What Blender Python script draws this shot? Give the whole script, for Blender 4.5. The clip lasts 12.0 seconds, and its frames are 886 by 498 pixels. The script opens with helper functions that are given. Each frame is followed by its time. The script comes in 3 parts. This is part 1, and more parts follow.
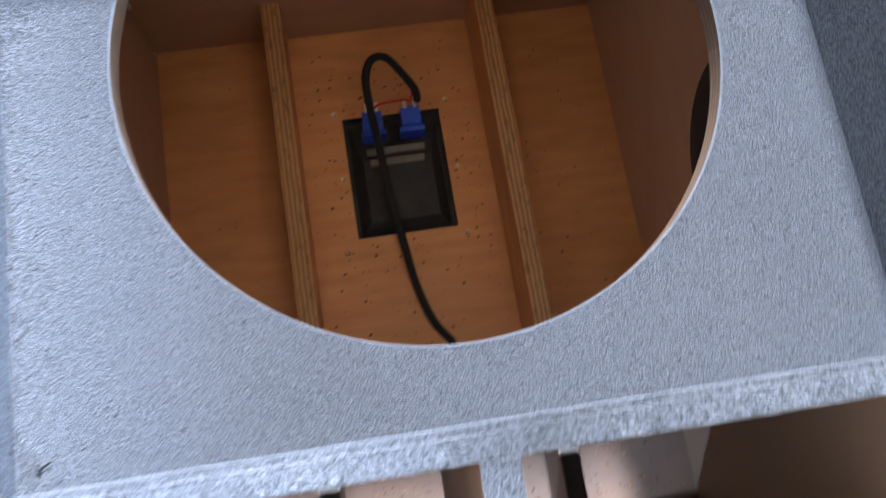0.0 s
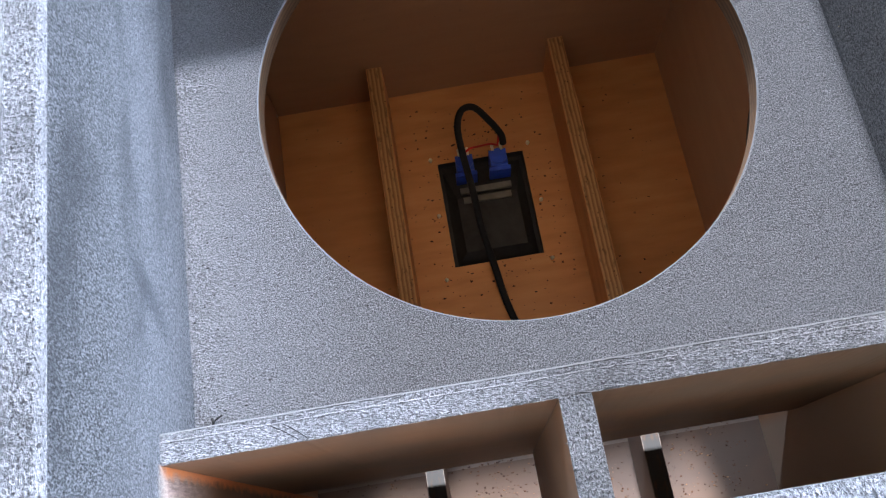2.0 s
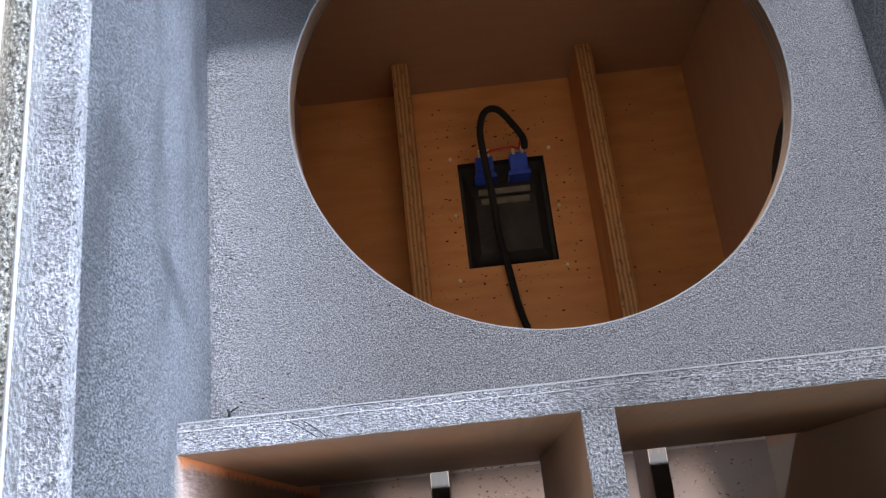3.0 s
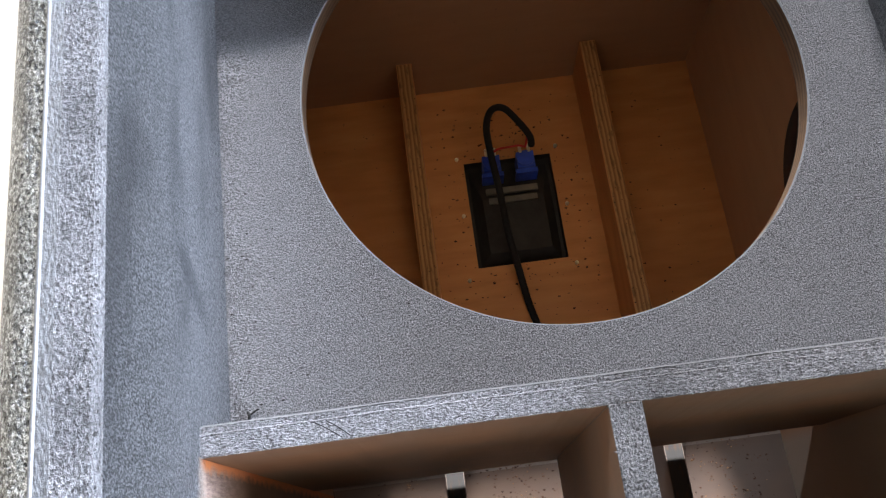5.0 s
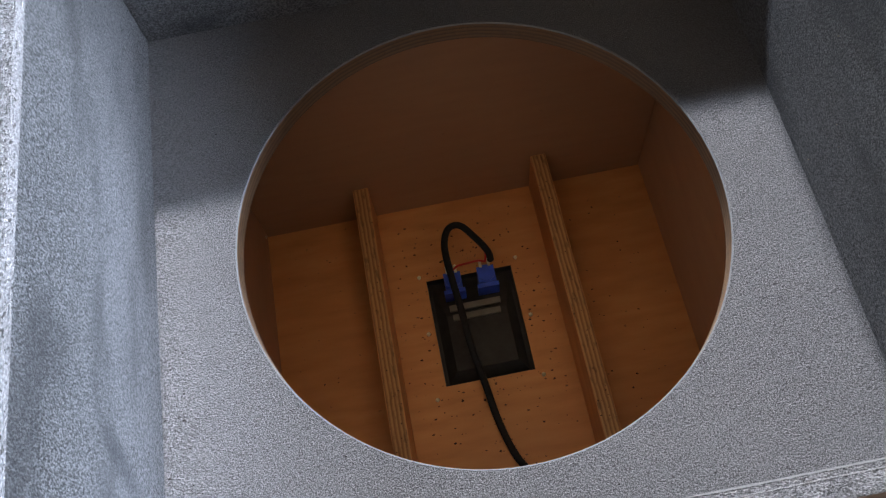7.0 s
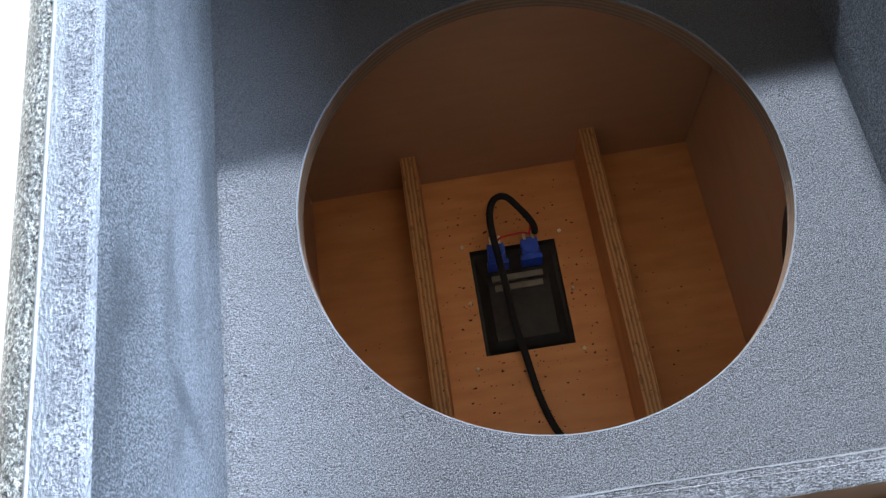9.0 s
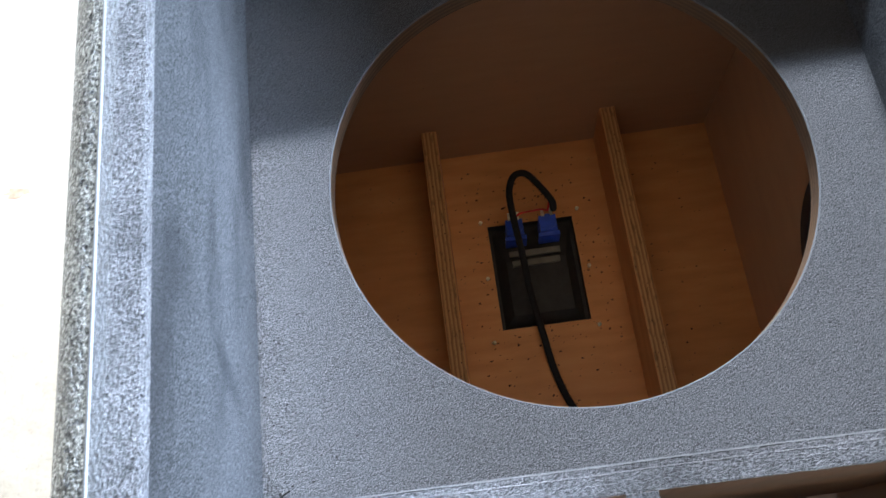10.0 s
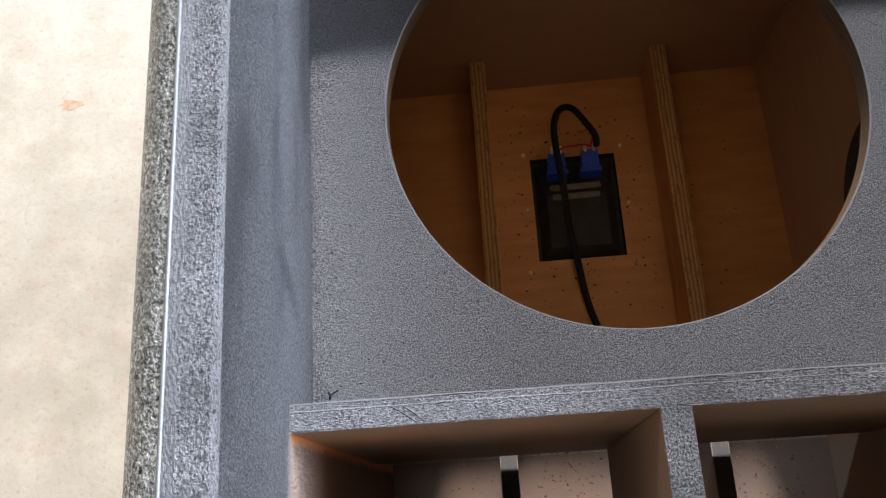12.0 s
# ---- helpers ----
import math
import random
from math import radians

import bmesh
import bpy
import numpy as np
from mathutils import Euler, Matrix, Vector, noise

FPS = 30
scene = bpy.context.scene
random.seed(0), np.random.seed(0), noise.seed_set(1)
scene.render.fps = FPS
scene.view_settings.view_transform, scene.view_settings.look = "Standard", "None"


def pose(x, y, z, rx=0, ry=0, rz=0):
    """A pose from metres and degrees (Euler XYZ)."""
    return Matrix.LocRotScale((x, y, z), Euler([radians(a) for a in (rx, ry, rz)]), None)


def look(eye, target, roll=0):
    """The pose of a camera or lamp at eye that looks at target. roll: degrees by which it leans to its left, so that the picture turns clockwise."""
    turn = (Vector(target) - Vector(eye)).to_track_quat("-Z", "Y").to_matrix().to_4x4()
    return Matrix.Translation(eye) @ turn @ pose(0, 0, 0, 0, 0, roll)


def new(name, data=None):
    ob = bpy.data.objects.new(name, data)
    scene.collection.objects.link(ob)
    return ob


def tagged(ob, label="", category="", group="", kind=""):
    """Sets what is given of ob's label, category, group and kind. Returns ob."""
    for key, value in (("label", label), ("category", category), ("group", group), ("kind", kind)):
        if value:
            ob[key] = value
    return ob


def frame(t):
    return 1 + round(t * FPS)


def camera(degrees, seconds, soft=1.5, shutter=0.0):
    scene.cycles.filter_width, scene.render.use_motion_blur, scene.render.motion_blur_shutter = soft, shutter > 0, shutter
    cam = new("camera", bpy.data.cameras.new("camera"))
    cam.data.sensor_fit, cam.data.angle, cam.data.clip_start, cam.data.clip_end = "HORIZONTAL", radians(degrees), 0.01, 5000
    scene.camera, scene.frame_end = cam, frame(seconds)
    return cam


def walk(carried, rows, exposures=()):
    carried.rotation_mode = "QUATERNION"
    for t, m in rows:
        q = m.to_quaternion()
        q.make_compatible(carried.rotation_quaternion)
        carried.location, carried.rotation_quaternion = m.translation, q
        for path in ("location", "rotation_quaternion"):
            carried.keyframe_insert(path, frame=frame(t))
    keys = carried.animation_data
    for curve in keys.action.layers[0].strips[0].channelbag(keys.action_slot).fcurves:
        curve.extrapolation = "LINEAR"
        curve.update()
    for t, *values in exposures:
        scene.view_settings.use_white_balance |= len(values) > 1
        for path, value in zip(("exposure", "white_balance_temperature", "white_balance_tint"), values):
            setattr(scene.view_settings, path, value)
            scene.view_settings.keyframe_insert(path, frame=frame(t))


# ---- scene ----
cam = camera(56.33, 12.0, soft=1.2, shutter=0.4)
PATH = [
    (0, -0.0518, -0.1921, 0.83, 14.25, -3.57, -9.14),
    (0.2, -0.0535, -0.2123, 0.8574, 12.85, -1.40, -9.91),
    (0.5, -0.0498, -0.2321, 0.8675, 14.39, -0.27, -9),
    (1, -0.059, -0.2507, 0.8941, 16.74, 1.03, -9.16),
    (1.3, -0.0712, -0.2580, 0.9085, 17.44, 2.30, -7.96),
    (1.5, -0.071, -0.2537, 0.9162, 18.61, 2.62, -8.11),
    (2, -0.0621, -0.2643, 0.9149, 19.09, 3.2, -9.11),
    (2.5, -0.0655, -0.2655, 0.9114, 19.07, 2.41, -6.28),
    (3, -0.0776, -0.2568, 0.9143, 18.97, 2.15, -5.89),
    (3.2, -0.0829, -0.2553, 0.913, 18.92, 2.2, -5.67),
    (5, -0.0925, -0.2584, 0.9087, 19.25, 2.26, -7.07),
    (5.5, -0.0936, -0.2574, 0.9095, 19.16, 2.06, -6.59),
    (6, -0.0889, -0.2554, 0.9139, 19.28, 2.4, -7.17),
    (6.3, -0.0835, -0.2372, 0.9167, 19.48, 2.60, -7.71),
    (6.5, -0.0614, -0.2289, 0.9294, 21.86, 3.24, -8.53),
    (6.7, -0.0359, -0.2296, 0.926, 24.65, 4.11, -10.58),
    (8.5, -0.052, -0.2164, 0.9458, 24.15, 3.63, -8.18),
    (9, -0.0653, -0.2313, 0.9292, 23.16, 4.53, -8.01),
    (9.5, -0.0748, -0.2315, 0.9363, 22.35, 3.71, -6.07),
    (10, -0.0849, -0.2331, 0.9432, 21.44, 4.16, -6.79),
    (10.2, -0.0929, -0.2418, 0.9398, 20.38, 4.22, -6.40),
    (10.5, -0.092, -0.247, 0.9369, 19.19, 4.6, -6.72),
    (11, -0.104, -0.2502, 0.9367, 18.74, 4.02, -3.36),
    (11.5, -0.1027, -0.2504, 0.9407, 17.92, 5.03, -3.87),
    (12, -0.1018, -0.2544, 0.9568, 17.76, 4.92, -3.35),
]
EXPOSURES = [
    (0.0, 1.89, 5360, 12),
    (1.0, 1.67, 5460, 12),
    (1.5, 1.66, 5650, 13),
    (2.5, 1.49, 5960, 14),
    (3.0, 1.51, 5960, 14),
    (5.0, 1.18, 6300, 14),
    (6.0, 1.17, 6420, 14),
    (6.5, 1.20, 6400, 14),
    (8.5, 1.66, 5520, 9),
    (9.5, 1.44, 5620, 8),
    (10.5, 1.10, 5800, 10),
    (11.0, 1.03, 6010, 10),
    (12.0, 0.67, 6450, 14),
]
walk(cam, [(t, pose(x, y, z, rx, ry, rz)) for t, x, y, z, rx, ry, rz in PATH], EXPOSURES)

# ---- light: clear sky and one sun that stands beyond the top panel ----
SUN_FROM = (0.003, 0.1575, 0.189)
world = bpy.data.worlds.new("world")
scene.world = world
world.use_nodes = True
wn = world.node_tree.nodes
sky = wn.new("ShaderNodeTexSky")
sky.sky_type = "NISHITA"
sky.sun_disc = False
sky.sun_elevation = radians(50.2)
sky.sun_rotation = 0.0
wn["Background"].inputs["Strength"].default_value = 0.015
world.node_tree.links.new(sky.outputs["Color"], wn["Background"].inputs["Color"])
sun = new("sun", bpy.data.lights.new("sun", "SUN"))
sun.data.energy = 4.8
sun.data.angle = radians(4.0)
sun.data.color = (1.0, 0.985, 0.965)
sun.matrix_world = look(SUN_FROM, (0, 0, 0))
# area lamp added for skylight from the east; no opening is built
daylight = new("east_sky_lamp", bpy.data.lights.new("east_sky_lamp", "AREA"))
daylight.data.shape, daylight.data.size, daylight.data.size_y = "RECTANGLE", 2.0, 0.45
daylight.data.energy = 158
daylight.data.color = (0.74, 0.85, 1.0)
daylight.matrix_world = look((1.95, 0.4, 1.25), (0, 0, 0.45))

# narrow lamp added for skylight from the north; no roof gap is built
strip = new("north_strip_lamp", bpy.data.lights.new("north_strip_lamp", "AREA"))
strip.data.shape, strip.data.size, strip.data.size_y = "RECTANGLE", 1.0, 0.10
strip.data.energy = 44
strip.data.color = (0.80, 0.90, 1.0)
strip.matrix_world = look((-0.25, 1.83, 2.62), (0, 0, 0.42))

# ---- measures of the cabinet (metres) ----
HALF = 0.235          # half the inner width
BOTTOM, TOP = -0.278, 0.257   # inner faces of the bottom and top panels
BACK, FRONT = 0.018, 0.584    # inner face of the back panel, front edges of the case
BAFFLE, PLY = 0.395, 0.018    # front face of the baffle, plywood
LIP = 0.0125          # how far the front lips of the end panels stand in
SHELF = (-0.200, -0.1825)     # port shelf, underside and top
SHELF_Z = (0.1245, 0.457)
BRACE_Z = 0.090
HOLE = (0.0003, 0.0375, 0.1768)
CUT = (-0.052, 0.0505, 0.026, 0.1565)  # cutout for the terminal plate


# ---- materials ----
def material(name):
    m = bpy.data.materials.new(name)
    m.use_nodes = True
    nt = m.node_tree
    return m, nt, nt.nodes["Principled BSDF"]


def node(nt, kind, **values):
    n = nt.nodes.new(kind)
    for key, v in values.items():
        n.inputs[key].default_value = v
    return n


def noise_of(nt, scale, detail=4.0, rough=0.55, stretch=(1, 1, 1)):
    tc = nt.nodes.new("ShaderNodeTexCoord")
    mp = nt.nodes.new("ShaderNodeMapping")
    mp.inputs["Scale"].default_value = stretch
    nt.links.new(tc.outputs["Object"], mp.inputs["Vector"])
    n = node(nt, "ShaderNodeTexNoise", Scale=scale, Detail=detail, Roughness=rough)
    nt.links.new(mp.outputs["Vector"], n.inputs["Vector"])
    return n.outputs["Fac"]


def ramp(nt, fac, *stops):
    r = nt.nodes.new("ShaderNodeValToRGB")
    e = r.color_ramp.elements
    while len(e) < len(stops):
        e.new(0.5)
    for el, (p, c) in zip(e, stops):
        el.position = p
        el.color = (*c, 1) if len(c) == 3 else c
    nt.links.new(fac, r.inputs["Fac"])
    return r.outputs["Color"]


def grey(nt, fac, lo, hi, a=0.0, b=1.0):
    return ramp(nt, fac, (lo, (a, a, a)), (hi, (b, b, b)))


def mix(nt, fac, a, b, kind="MIX"):
    n = nt.nodes.new("ShaderNodeMix")
    n.data_type, n.blend_type = "RGBA", kind
    for socket, v in ((n.inputs["Factor"], fac), (n.inputs["A"], a), (n.inputs["B"], b)):
        if hasattr(v, "is_output"):
            nt.links.new(v, socket)
        else:
            socket.default_value = v if isinstance(v, (int, float)) else (*v, 1)
    return n.outputs["Result"]


def math_of(nt, op, a, b):
    n = nt.nodes.new("ShaderNodeMath")
    n.operation = op
    for socket, v in zip(n.inputs, (a, b)):
        if hasattr(v, "is_output"):
            nt.links.new(v, socket)
        else:
            socket.default_value = v
    return n.outputs["Value"]


def axis_of(nt, k):
    tc = nt.nodes.new("ShaderNodeTexCoord")
    sep = nt.nodes.new("ShaderNodeSeparateXYZ")
    nt.links.new(tc.outputs["Object"], sep.inputs["Vector"])
    return sep.outputs["XYZ".index(k)]


def bump(nt, bsdf, height, strength, distance, under=None):
    n = node(nt, "ShaderNodeBump", Strength=strength, Distance=distance)
    nt.links.new(height, n.inputs["Height"])
    if under:
        nt.links.new(under, n.inputs["Normal"])
    nt.links.new(n.outputs["Normal"], bsdf.inputs["Normal"])
    return n.outputs["Normal"]


def paint_nodes(nt, scale=640, stretch=(1, 1, 1), light=0.215):
    """Dark grey structured coating: colour, roughness and height."""
    fine = noise_of(nt, scale * 0.85, 4, 0.7, stretch)
    broad = noise_of(nt, 9, 3)
    pits = noise_of(nt, scale * 0.47, 2, 0.5, stretch)
    base = ramp(nt, broad, (0.3, (0.024, 0.025, 0.028)), (0.7, (0.040, 0.041, 0.045)))
    # grain colours also paint the relief's glints and its dark crevices
    base = mix(nt, grey(nt, fine, 0.425, 0.595, 0.0, 0.95), base, (light, light * 1.01, light * 1.06))
    base = mix(nt, grey(nt, pits, 0.31, 0.39, 0.8, 0.0), base, (0.012, 0.012, 0.013))
    height = mix(nt, 0.3, fine, pits)
    return base, height


def wood_nodes(nt, along="Y"):
    st = {"X": (1, 5, 5), "Y": (5, 1, 5), "Z": (5, 5, 1)}[along]
    grain = noise_of(nt, 14, 5, 0.5, st)
    broad = noise_of(nt, 5, 3)
    dots = noise_of(nt, 120, 2, 0.5)
    base = ramp(nt, grain, (0.3, (0.51, 0.215, 0.063)), (0.5, (0.60, 0.262, 0.080)), (0.7, (0.65, 0.31, 0.104)))
    base = mix(nt, grey(nt, broad, 0.35, 0.7, 0.0, 0.45), base, (0.51, 0.20, 0.062))
    base = mix(nt, grey(nt, dots, 0.22, 0.28, 0.5, 0.0), base, (0.10, 0.05, 0.025))
    return base, grain


def make_paint(name, scale, stretch=(1, 1, 1)):
    m, nt, b = material(name)
    base, height = paint_nodes(nt, scale, stretch)
    # coarser, darker grit along the left side
    grit = noise_of(nt, 720, 3, 0.6)
    side = math_of(nt, "ADD", axis_of(nt, "X"), math_of(nt, "MULTIPLY", noise_of(nt, 18, 3), 0.05))
    seam = grey(nt, math_of(nt, "ADD", side, 0.5), 0.285, 0.335, 0.75, 0.0)
    base = mix(nt, seam, base, ramp(nt, grit, (0.40, (0.014, 0.014, 0.016)), (0.50, (0.075, 0.077, 0.082)), (0.60, (0.19, 0.194, 0.205))))
    height = mix(nt, seam, height, grit)
    nt.links.new(base, b.inputs["Base Color"])
    b.inputs["Roughness"].default_value = 0.36
    b.inputs["Specular IOR Level"].default_value = 0.9
    bump(nt, b, height, 1.0, 0.006)
    return m


def make_coarse(name, scale, stretch, lo, hi, rough, relief):
    """Thick drops of coating on the front edges, with a few dark pits."""
    m, nt, b = material(name)
    drops = noise_of(nt, scale, 3, 0.55, stretch)
    grit = noise_of(nt, scale * 3, 4, 0.7)
    broad = noise_of(nt, 24, 3)
    # drop colours paint part of the relief's light and dark
    base = ramp(nt, mix(nt, 0.35, drops, grit), (0.39, tuple(c * 0.75 for c in lo)), (0.5, tuple((p + q) / 2 for p, q in zip(lo, hi))), (0.61, tuple(c * 1.25 for c in hi)))
    base = mix(nt, grey(nt, broad, 0.35, 0.7, 0.0, 0.5), base, tuple(c * 0.6 for c in lo))
    base = mix(nt, grey(nt, noise_of(nt, scale * 0.6, 2, 0.5, stretch), 0.34, 0.40, 0.9, 0.0), base, (0.008, 0.008, 0.008))
    nt.links.new(base, b.inputs["Base Color"])
    b.inputs["Roughness"].default_value = rough
    b.inputs["Specular IOR Level"].default_value = 0.9
    bump(nt, b, mix(nt, 0.2, drops, grit), 1.0, relief)
    return m


def port_dust_shade(nt, base, colour, amount=0.9):
    """Grey spray dust and painted shade on what stands inside the port, below the shelf."""
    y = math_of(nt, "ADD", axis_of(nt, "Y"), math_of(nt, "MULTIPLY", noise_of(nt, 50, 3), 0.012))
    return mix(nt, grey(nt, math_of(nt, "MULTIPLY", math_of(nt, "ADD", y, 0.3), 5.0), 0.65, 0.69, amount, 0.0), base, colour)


def make_wood(name, along, overspray=0.0, dust=(0.115, 0.103, 0.097)):
    m, nt, b = material(name)
    base, grain = wood_nodes(nt, along)
    # mixes in overspray, and painted shade for the shelf underside
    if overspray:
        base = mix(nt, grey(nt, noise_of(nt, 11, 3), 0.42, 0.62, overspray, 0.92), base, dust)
    else:
        base = port_dust_shade(nt, base, (0.16, 0.14, 0.125))
    nt.links.new(base, b.inputs["Base Color"])
    b.inputs["Roughness"].default_value = 0.6
    bump(nt, b, grain, 0.25, 0.0008)
    return m


def make_case(name, along, wall_tone):
    """Plywood, coated in front of the baffle, with a ragged end of the spray."""
    m, nt, b = material(name)
    paint, rough_height = paint_nodes(nt, 700, (1, 0.75, 1), light=0.225)
    # the spray lies thicker and rougher towards the front edge
    thick = math_of(nt, "ADD", axis_of(nt, "Z"), math_of(nt, "MULTIPLY", noise_of(nt, 14, 4, 0.6), 0.10))
    # grain contrast is put in the colour, as the bumps shade too little
    drops = noise_of(nt, 1050, 5, 0.7, (1, 0.8, 0.55))
    rough = ramp(nt, drops, (0.38, (0.016, 0.017, 0.018)), (0.50, (0.098, 0.102, 0.105)), (0.62, (0.27, 0.277, 0.285)))
    coat = grey(nt, thick, 0.47, 0.585, 0.30, 0.95)
    paint = mix(nt, coat, paint, rough)
    # soft darker streaks in the coating
    streaks = noise_of(nt, 13, 3, 0.5, (1, 0.55, 1.7))
    paint = mix(nt, grey(nt, streaks, 0.50, 0.66, 0.0, 0.55), paint, (0.030, 0.032, 0.036))
    rough_height = mix(nt, coat, rough_height, drops)
    # a dark oblique band
    dy = math_of(nt, "ADD", axis_of(nt, "Y"), 0.103)
    dz = math_of(nt, "SUBTRACT", axis_of(nt, "Z"), 0.462)
    run = math_of(nt, "ADD", math_of(nt, "MULTIPLY", dy, 0.555 / 0.042), math_of(nt, "MULTIPLY", dz, 0.832 / 0.042))
    across = math_of(nt, "SUBTRACT", math_of(nt, "MULTIPLY", dy, 0.832 / 0.012), math_of(nt, "MULTIPLY", dz, 0.555 / 0.012))
    spread = math_of(nt, "ADD", math_of(nt, "MULTIPLY", run, run), math_of(nt, "MULTIPLY", across, across))
    oblique_band = mix(nt, 1.0, grey(nt, spread, 0.0, 1.0, 0.6, 0.0), grey(nt, math_of(nt, "ADD", axis_of(nt, "X"), 0.5), 0.4, 0.5, 1.0, 0.0), "MULTIPLY")
    paint = mix(nt, oblique_band, paint, (0.022, 0.025, 0.030))
    wood, grain = wood_nodes(nt, along)
    # below the shelf a lighter wood tone makes up for missing light
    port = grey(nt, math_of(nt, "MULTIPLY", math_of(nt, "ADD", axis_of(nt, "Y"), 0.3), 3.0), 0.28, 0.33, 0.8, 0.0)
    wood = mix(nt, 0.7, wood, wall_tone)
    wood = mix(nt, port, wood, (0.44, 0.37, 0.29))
    depth = axis_of(nt, "Z")
    ragged = math_of(nt, "MULTIPLY", noise_of(nt, 45, 4, 0.6), 0.03)
    mask = grey(nt, math_of(nt, "MULTIPLY", math_of(nt, "ADD", depth, ragged), 2.0), 0.795, 0.803)
    low = math_of(nt, "ADD", axis_of(nt, "Y"), math_of(nt, "MULTIPLY", noise_of(nt, 120, 4, 0.65), 0.010))
    rim = grey(nt, math_of(nt, "MULTIPLY", math_of(nt, "ADD", low, 0.3), 5.0), 0.490, 0.512)
    upper = grey(nt, math_of(nt, "MULTIPLY", math_of(nt, "ADD", axis_of(nt, "Y"), 0.3), 5.0), 0.502, 0.504, 1.0, 0.0)
    raw = mix(nt, 1.0, upper, grey(nt, math_of(nt, "ADD", depth, math_of(nt, "MULTIPLY", noise_of(nt, 60, 4, 0.6), 0.02)), 0.458, 0.472, 1.0, 0.0), "MULTIPLY")
    raw = mix(nt, 1.0, raw, grey(nt, math_of(nt, "ADD", axis_of(nt, "X"), 0.5), 0.4, 0.5, 1.0, 0.0), "MULTIPLY")
    mask = mix(nt, raw, mask, (0, 0, 0))
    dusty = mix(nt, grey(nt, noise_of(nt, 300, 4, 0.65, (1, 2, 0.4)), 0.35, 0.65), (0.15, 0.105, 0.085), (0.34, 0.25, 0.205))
    # bare wood deeper in the port is darkened in place of shade
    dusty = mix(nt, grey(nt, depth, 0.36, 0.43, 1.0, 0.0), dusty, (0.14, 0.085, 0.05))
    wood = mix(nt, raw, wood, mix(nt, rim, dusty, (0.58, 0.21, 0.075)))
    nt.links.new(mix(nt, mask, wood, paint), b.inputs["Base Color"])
    nt.links.new(grey(nt, mask, 0.0, 1.0, 0.6, 0.45), b.inputs["Roughness"])
    b.inputs["Specular IOR Level"].default_value = 0.3
    bump(nt, b, mix(nt, mask, mix(nt, 1.0, grain, (0.05, 0.05, 0.05), "MULTIPLY"), rough_height), 1.0, 0.006)
    return m


def make_ply_edge(name, along, tone=1.0, coat=0.0):
    m, nt, b = material(name)
    k = axis_of(nt, along)
    wob = math_of(nt, "MULTIPLY", noise_of(nt, 40, 5, 0.65), 0.0026)
    band = math_of(nt, "FRACT", math_of(nt, "MULTIPLY", math_of(nt, "ADD", k, wob), 230.0), 0.0)
    base = ramp(nt, band, (0.0, (0.24, 0.105, 0.034)), (0.3, (0.39, 0.19, 0.064)), (0.65, (0.56, 0.30, 0.11)), (1.0, (0.29, 0.135, 0.044)))
    chips = noise_of(nt, 210, 4, 0.6, (1, 0.3, 1))
    base = mix(nt, 1.0, base, (tone, tone, tone), "MULTIPLY")
    # nearly black, to paint down the lit brace edge inside the port
    base = port_dust_shade(nt, base, (0.042, 0.039, 0.035), 1.0)
    base = mix(nt, grey(nt, chips, 0.34, 0.46, 0.55, 0.0), base, (0.11, 0.055, 0.022))
    if coat:
        base = mix(nt, grey(nt, noise_of(nt, 90, 4, 0.6), 0.35, 0.6, coat * 0.6, coat), base, (0.09, 0.086, 0.078))
    nt.links.new(base, b.inputs["Base Color"])
    b.inputs["Roughness"].default_value = 0.75
    bump(nt, b, mix(nt, 0.5, band, chips), 0.5, 0.0012)
    return m


def make_plain(name, colour, rough, metal=0.0, scale=60.0, vary=0.25, relief=0.0003):
    m, nt, b = material(name)
    f = noise_of(nt, scale, 4)
    lo = tuple(c * (1 - vary) for c in colour)
    hi = tuple(min(1, c * (1 + vary)) for c in colour)
    nt.links.new(ramp(nt, f, (0.3, lo), (0.7, hi)), b.inputs["Base Color"])
    b.inputs["Roughness"].default_value = rough
    b.inputs["Metallic"].default_value = metal
    bump(nt, b, f, 0.4, relief)
    return m


def make_concrete():
    m, nt, b = material("pale_concrete")
    broad = noise_of(nt, 3.0, 5, 0.6)
    mid = noise_of(nt, 17, 5, 0.65)
    fine = noise_of(nt, 150, 4, 0.65)
    base = ramp(nt, broad, (0.3, (0.24, 0.21, 0.16)), (0.5, (0.29, 0.262, 0.21)), (0.7, (0.32, 0.295, 0.25)))
    base = mix(nt, grey(nt, mid, 0.42, 0.68, 0.0, 0.7), base, (0.37, 0.335, 0.275))
    base = mix(nt, grey(nt, noise_of(nt, 31, 3), 0.55, 0.7, 0.0, 0.35), base, (0.30, 0.215, 0.17))
    base = mix(nt, grey(nt, fine, 0.3, 0.45, 0.4, 0.0), base, (0.17, 0.145, 0.11))
    nt.links.new(base, b.inputs["Base Color"])
    b.inputs["Roughness"].default_value = 0.85
    bump(nt, b, mix(nt, 0.5, mid, fine), 0.5, 0.002)
    return m


def make_chips():
    m, nt, b = material("wood_chips")
    geo = nt.nodes.new("ShaderNodeNewGeometry")
    base = ramp(nt, geo.outputs["Random Per Island"], (0.0, (0.045, 0.016, 0.008)), (0.7, (0.11, 0.042, 0.016)), (1.0, (0.30, 0.16, 0.07)))
    nt.links.new(base, b.inputs["Base Color"])
    b.inputs["Roughness"].default_value = 0.8
    return m


